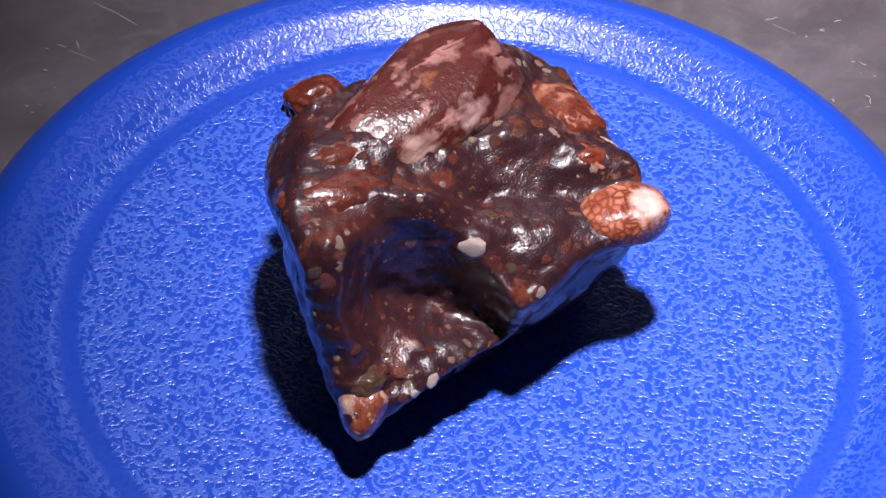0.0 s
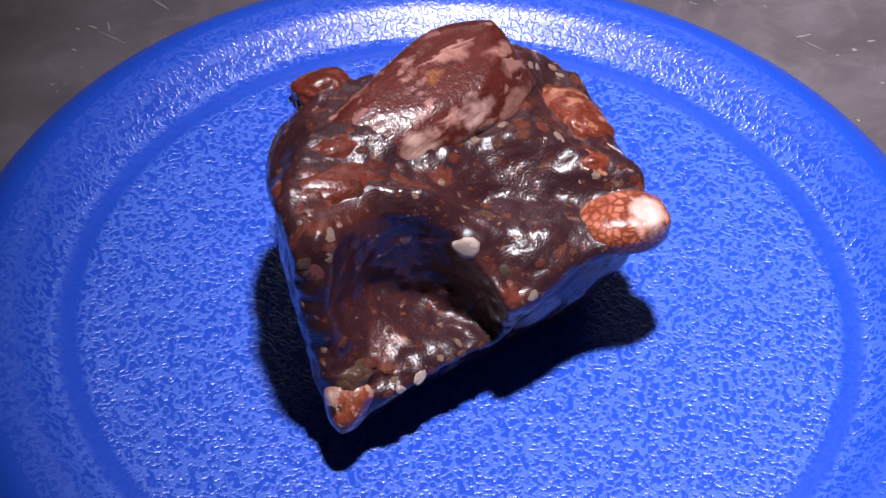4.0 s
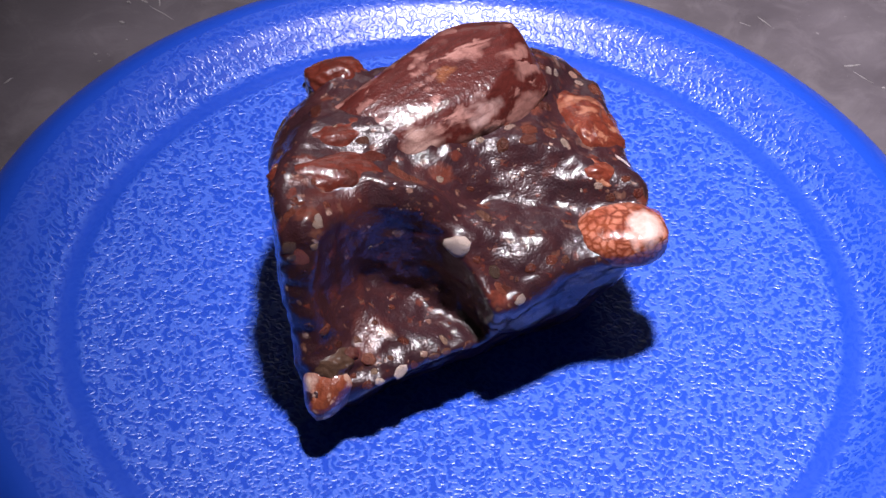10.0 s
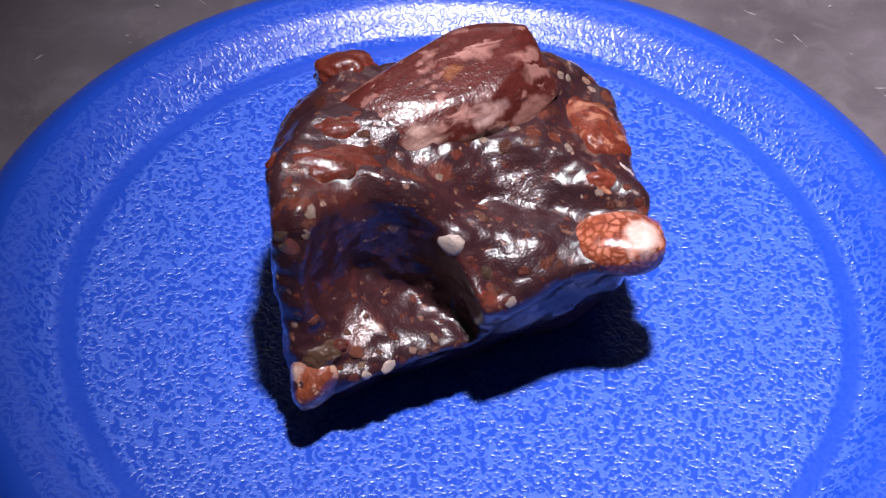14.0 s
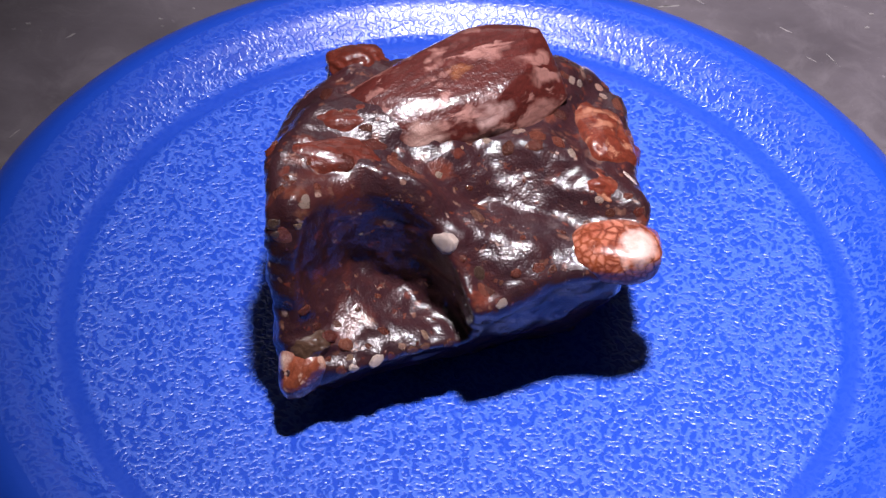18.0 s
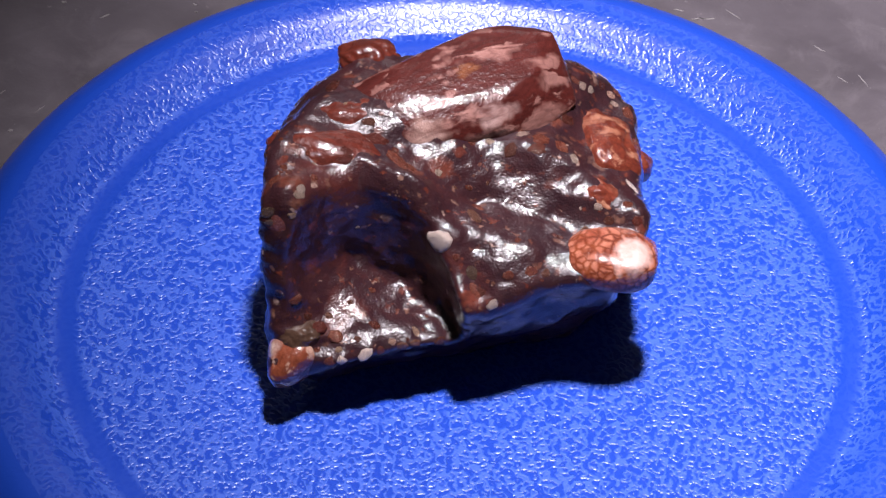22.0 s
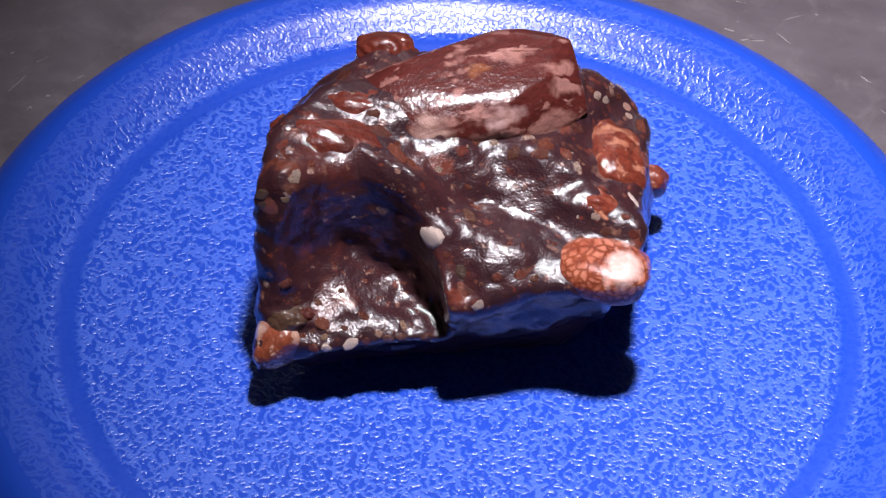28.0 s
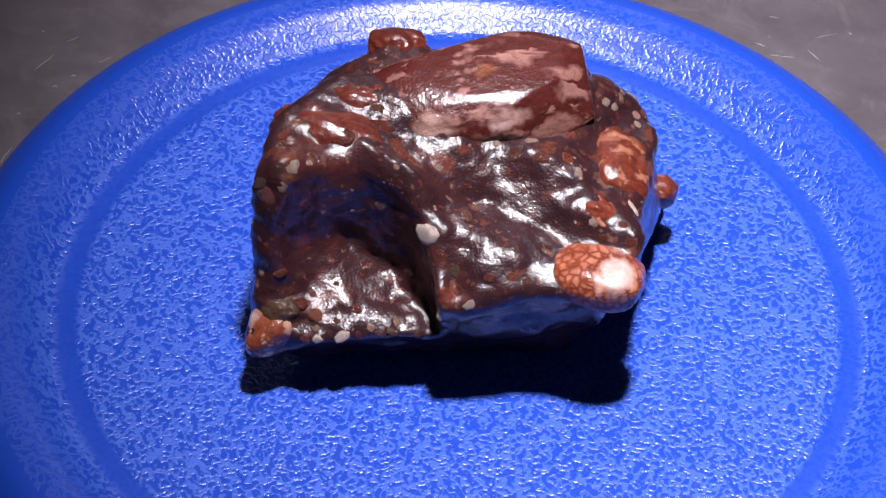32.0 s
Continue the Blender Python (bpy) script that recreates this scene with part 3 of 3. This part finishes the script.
chip(37.8, 2.3, 34.3, 3.4, 2.6, 5, RUST)
chip(40.8, -0.3, 33.0, 4.0, 3.0, 54, JASPER_DEEP)
chip(1.6, 10.0, 43.9, 3.0, 2.4, 12, PALE)
chip(-2.6, 8.2, 44.3, 3.4, 2.6, 29, RUST)
chip(7.8, 15.4, 43.9, 4.0, 3.0, 15, RUST)
chip(23.9, 38.3, 39.1, 3.4, 3.2, 54, PALE)
chip(30.3, 38.7, 34.8, 6.0, 2.8, -44, PALE)
chip(27.9, 50.0, 36.6, 4.5, 2.2, 0, PALE)
chip(38.6, 25.2, 34.2, 6.0, 3.5, -54, JASPER_TAN)
chip(26.3, 42.6, 37.2, 5.0, 3.0, 18, RUST)
chip(31.4, 44.7, 35.0, 4.0, 3.0, -47, RUST)
chip(34.3, 36.0, 35.3, 6.0, 3.0, -62, RUST)
chip(19.4, 44.0, 41.9, 4.0, 2.6, -47, RUST)
chip(19.7, 37.1, 42.8, 5.0, 3.0, 3, RUST)
chip(24.2, 44.2, 39.3, 3.0, 2.0, 69, PALE)
chip(-47.3, 24.3, 38.0, 4.0, 2.5, 58, PALE)
chip(-45.2, 19.4, 44.8, 4.0, 3.0, 53, RUST)
chip(-51.6, 0.2, 41.9, 6.0, 4.0, -91, JASPER_TAN)
chip(-40.5, -22.0, 48.4, 4.0, 3.4, 21, PALE)
chip(-44.5, -15.9, 49.0, 4.0, 3.0, -14, RUST)
chip(-47.2, -32.6, 9.2, 3.0, 2.0, -72, RUST)
chip(-47.2, -27.1, 41.8, 3.0, 2.4, 27, JASPER_OLIVE)

# blunt fragments on the shoulder, at the foot and beside the hollow
chip(-45.5, -28.0, 43.0, 9.0, 7.0, 70, JASPER_TAN, 0.15)
chip(-50.5, -4.0, 46.5, 9.0, 5.0, 80, JASPER_FOOT, 0.2)
chip(-48.5, 20.0, 38.0, 11.0, 6.0, 60, JASPER_OLIVE, 0.4)
chip(2.4, -22.6, 29.9, 7.5, 4.5, -25, JASPER_OLIVE, 0.3)
chip(3.4, -25.6, 26.6, 9.0, 4.0, -30, JASPER_TAN, 0.3)
chip(1.4, -6.0, 35.0, 6.0, 3.6, -30, JASPER_TAN, 0.2)
chip(-26.0, 1.1, 47.3, 10.0, 5.0, 10, JASPER_DEEP, 0.4)
chip(-33.1, -7.5, 50.1, 9.0, 6.0, 5, JASPER_DEEP, 0.4)
chip(-20.0, -3.0, 46.0, 8.0, 4.5, -35, JASPER_TAN, 0.3)
chip(14.0, 13.0, 43.0, 6.0, 4.5, 20, JASPER_TAN, 0.4)
chip(19.5, 13.0, 42.0, 5.0, 4.0, -30, JASPER_TAN, 0.4)
chip(-33.0, -36.0, 17.0, 5.0, 3.6, 10, JASPER_DEEP, 0.6)
chip(-28.5, -37.0, 15.4, 5.0, 3.4, -15, JASPER_FOOT, 0.4)

# grit: the smallest fragments, strewn over the top and the front
grit = random.Random(11)
picks = [i for i in range(len(skin)) if skin[i][2] > 9]
for k in range(130):
    p = skin[grit.choice(picks)]
    chip(p[0], p[1], p[2], grit.uniform(0.9, 2.4), grit.uniform(0.7, 1.5), grit.uniform(0, 180), grit.choice((RUST, RUST, RUST, RUST, PALE)), 0.05)


# ---- marks and dust on the turning top ----
DUST = flat_paint("pale_dust", (0.24, 0.22, 0.22))


def table_mark(name, x0, y0, x1, y1, wide):
    """A thin pale scratch or crumb from one place to another on the top; millimetres."""
    bm = bmesh.new()
    bmesh.ops.create_icosphere(bm, subdivisions=2, radius=1.0)
    length = max(math.hypot(x1 - x0, y1 - y0), wide)
    low = 0.02 if name == "scratch" else 0.16
    for v in bm.verts:
        d = v.co.copy()
        sway = 0.25 * noise.noise(Vector((d.x * 2 + x0, y0, 0.0))) * wide * 2
        v.co = Vector((d.x * length / 2, d.y * wide / 2 * (0.6 + 0.5 * noise.noise(Vector((d.x * 3, x1, y1)))) + sway, d.z * wide * low + wide * low * 0.4)) * 0.001
    ob = part(name, bm, DUST, turntable)
    ob.matrix_local = pose((x0 + x1) / 2000, (y0 + y1) / 2000, TOP_Z, 0, 0, math.degrees(math.atan2(y1 - y0, x1 - x0)))


table_mark("scratch", -73.0, 150.3, -61.5, 136.2, 0.90)
table_mark("scratch", -86.0, 133.7, -83.4, 131.6, 0.80)
table_mark("scratch", -80.1, 134.3, -80.1, 129.9, 0.80)
table_mark("scratch", -83.6, 130.7, -75.9, 123.9, 0.50)
table_mark("speck", -89.9, 132.4, -88.3, 132.0, 1.20)
table_mark("speck", -92.0, 123.8, -90.1, 122.9, 1.50)
table_mark("speck", -99.4, 110.2, -98.1, 109.9, 1.20)
table_mark("speck", -90.1, 116.1, -89.5, 115.5, 0.90)
table_mark("scratch", 117.5, 95.8, 122.6, 96.1, 1.00)
table_mark("scratch", 119.5, 93.8, 125.1, 87.9, 0.50)
table_mark("speck", 132.3, 87.7, 133.7, 87.4, 1.60)
table_mark("speck", 127.0, 86.2, 128.0, 86.0, 1.10)
table_mark("scratch", 137.7, 90.5, 140.5, 90.6, 1.00)
table_mark("scratch", 135.1, 58.7, 136.4, 57.4, 0.70)
table_mark("scratch", 136.4, 57.4, 135.2, 54.3, 0.70)
table_mark("scratch", 135.1, 54.1, 133.5, 53.7, 0.70)
table_mark("speck", 136.4, 72.9, 137.6, 72.2, 1.20)
table_mark("speck", 140.4, 65.5, 141.2, 65.3, 1.00)
table_mark("speck", 125.2, 59.1, 125.5, 58.1, 1.40)
table_mark("speck", 138.6, 72.2, 140.4, 70.1, 0.80)
table_mark("speck", -137.3, 103.4, -135.7, 103.5, 1.40)
table_mark("scratch", -124.6, 98.7, -122.1, 101.2, 1.00)
table_mark("scratch", -133.2, 55.8, -130.7, 59.9, 0.60)
table_mark("speck", -98.1, 107.0, -97.2, 107.0, 1.00)
table_mark("speck", 108.5, 137.0, 110.2, 137.1, 1.40)
table_mark("speck", 107.1, 130.8, 108.7, 131.0, 1.30)
table_mark("scratch", 95.8, 118.4, 99.1, 113.3, 0.60)
table_mark("scratch", 82.0, 128.1, 86.0, 125.9, 0.70)
table_mark("scratch", 89.9, 116.1, 93.1, 114.0, 0.50)
table_mark("scratch", -148.9, 46.1, -146.4, 54.5, 0.70)
table_mark("scratch", -145.8, 60.2, -143.1, 64.0, 0.60)
table_mark("speck", -154.2, 61.4, -153.0, 61.8, 1.20)
table_mark("speck", -141.1, 41.6, -139.6, 42.3, 1.50)
table_mark("speck", -145.7, 28.0, -144.3, 28.5, 1.30)
table_mark("speck", -138.2, 47.8, -136.7, 48.5, 1.20)
table_mark("scratch", -141.0, 8.4, -141.0, 16.1, 0.80)
table_mark("scratch", 39.8, 136.2, 43.4, 135.5, 1.00)
table_mark("scratch", 45.4, 132.6, 52.9, 134.3, 1.10)
table_mark("scratch", 55.1, 139.0, 60.3, 135.4, 0.70)
table_mark("scratch", 55.7, 144.7, 62.1, 149.5, 0.50)
table_mark("scratch", 40.7, 148.8, 44.1, 149.1, 0.60)
table_mark("speck", 64.5, 150.4, 65.8, 150.4, 1.00)


# ---- what turns ----
def motions():
    for thing, height in ((turntable, 0.0), (plate, 0.0), (rock, ROCK_Z)):
        walk(thing, [(t, pose(0, 0, height, 0, 0, a)) for t, a in TURN])


TURN = ((0, 18.265), (4, 13.969), (8, 9.523), (12, 4.981), (16, 0.393), (20, -4.186), (24, -8.705), (28, -13.111), (32, -17.353))
motions()
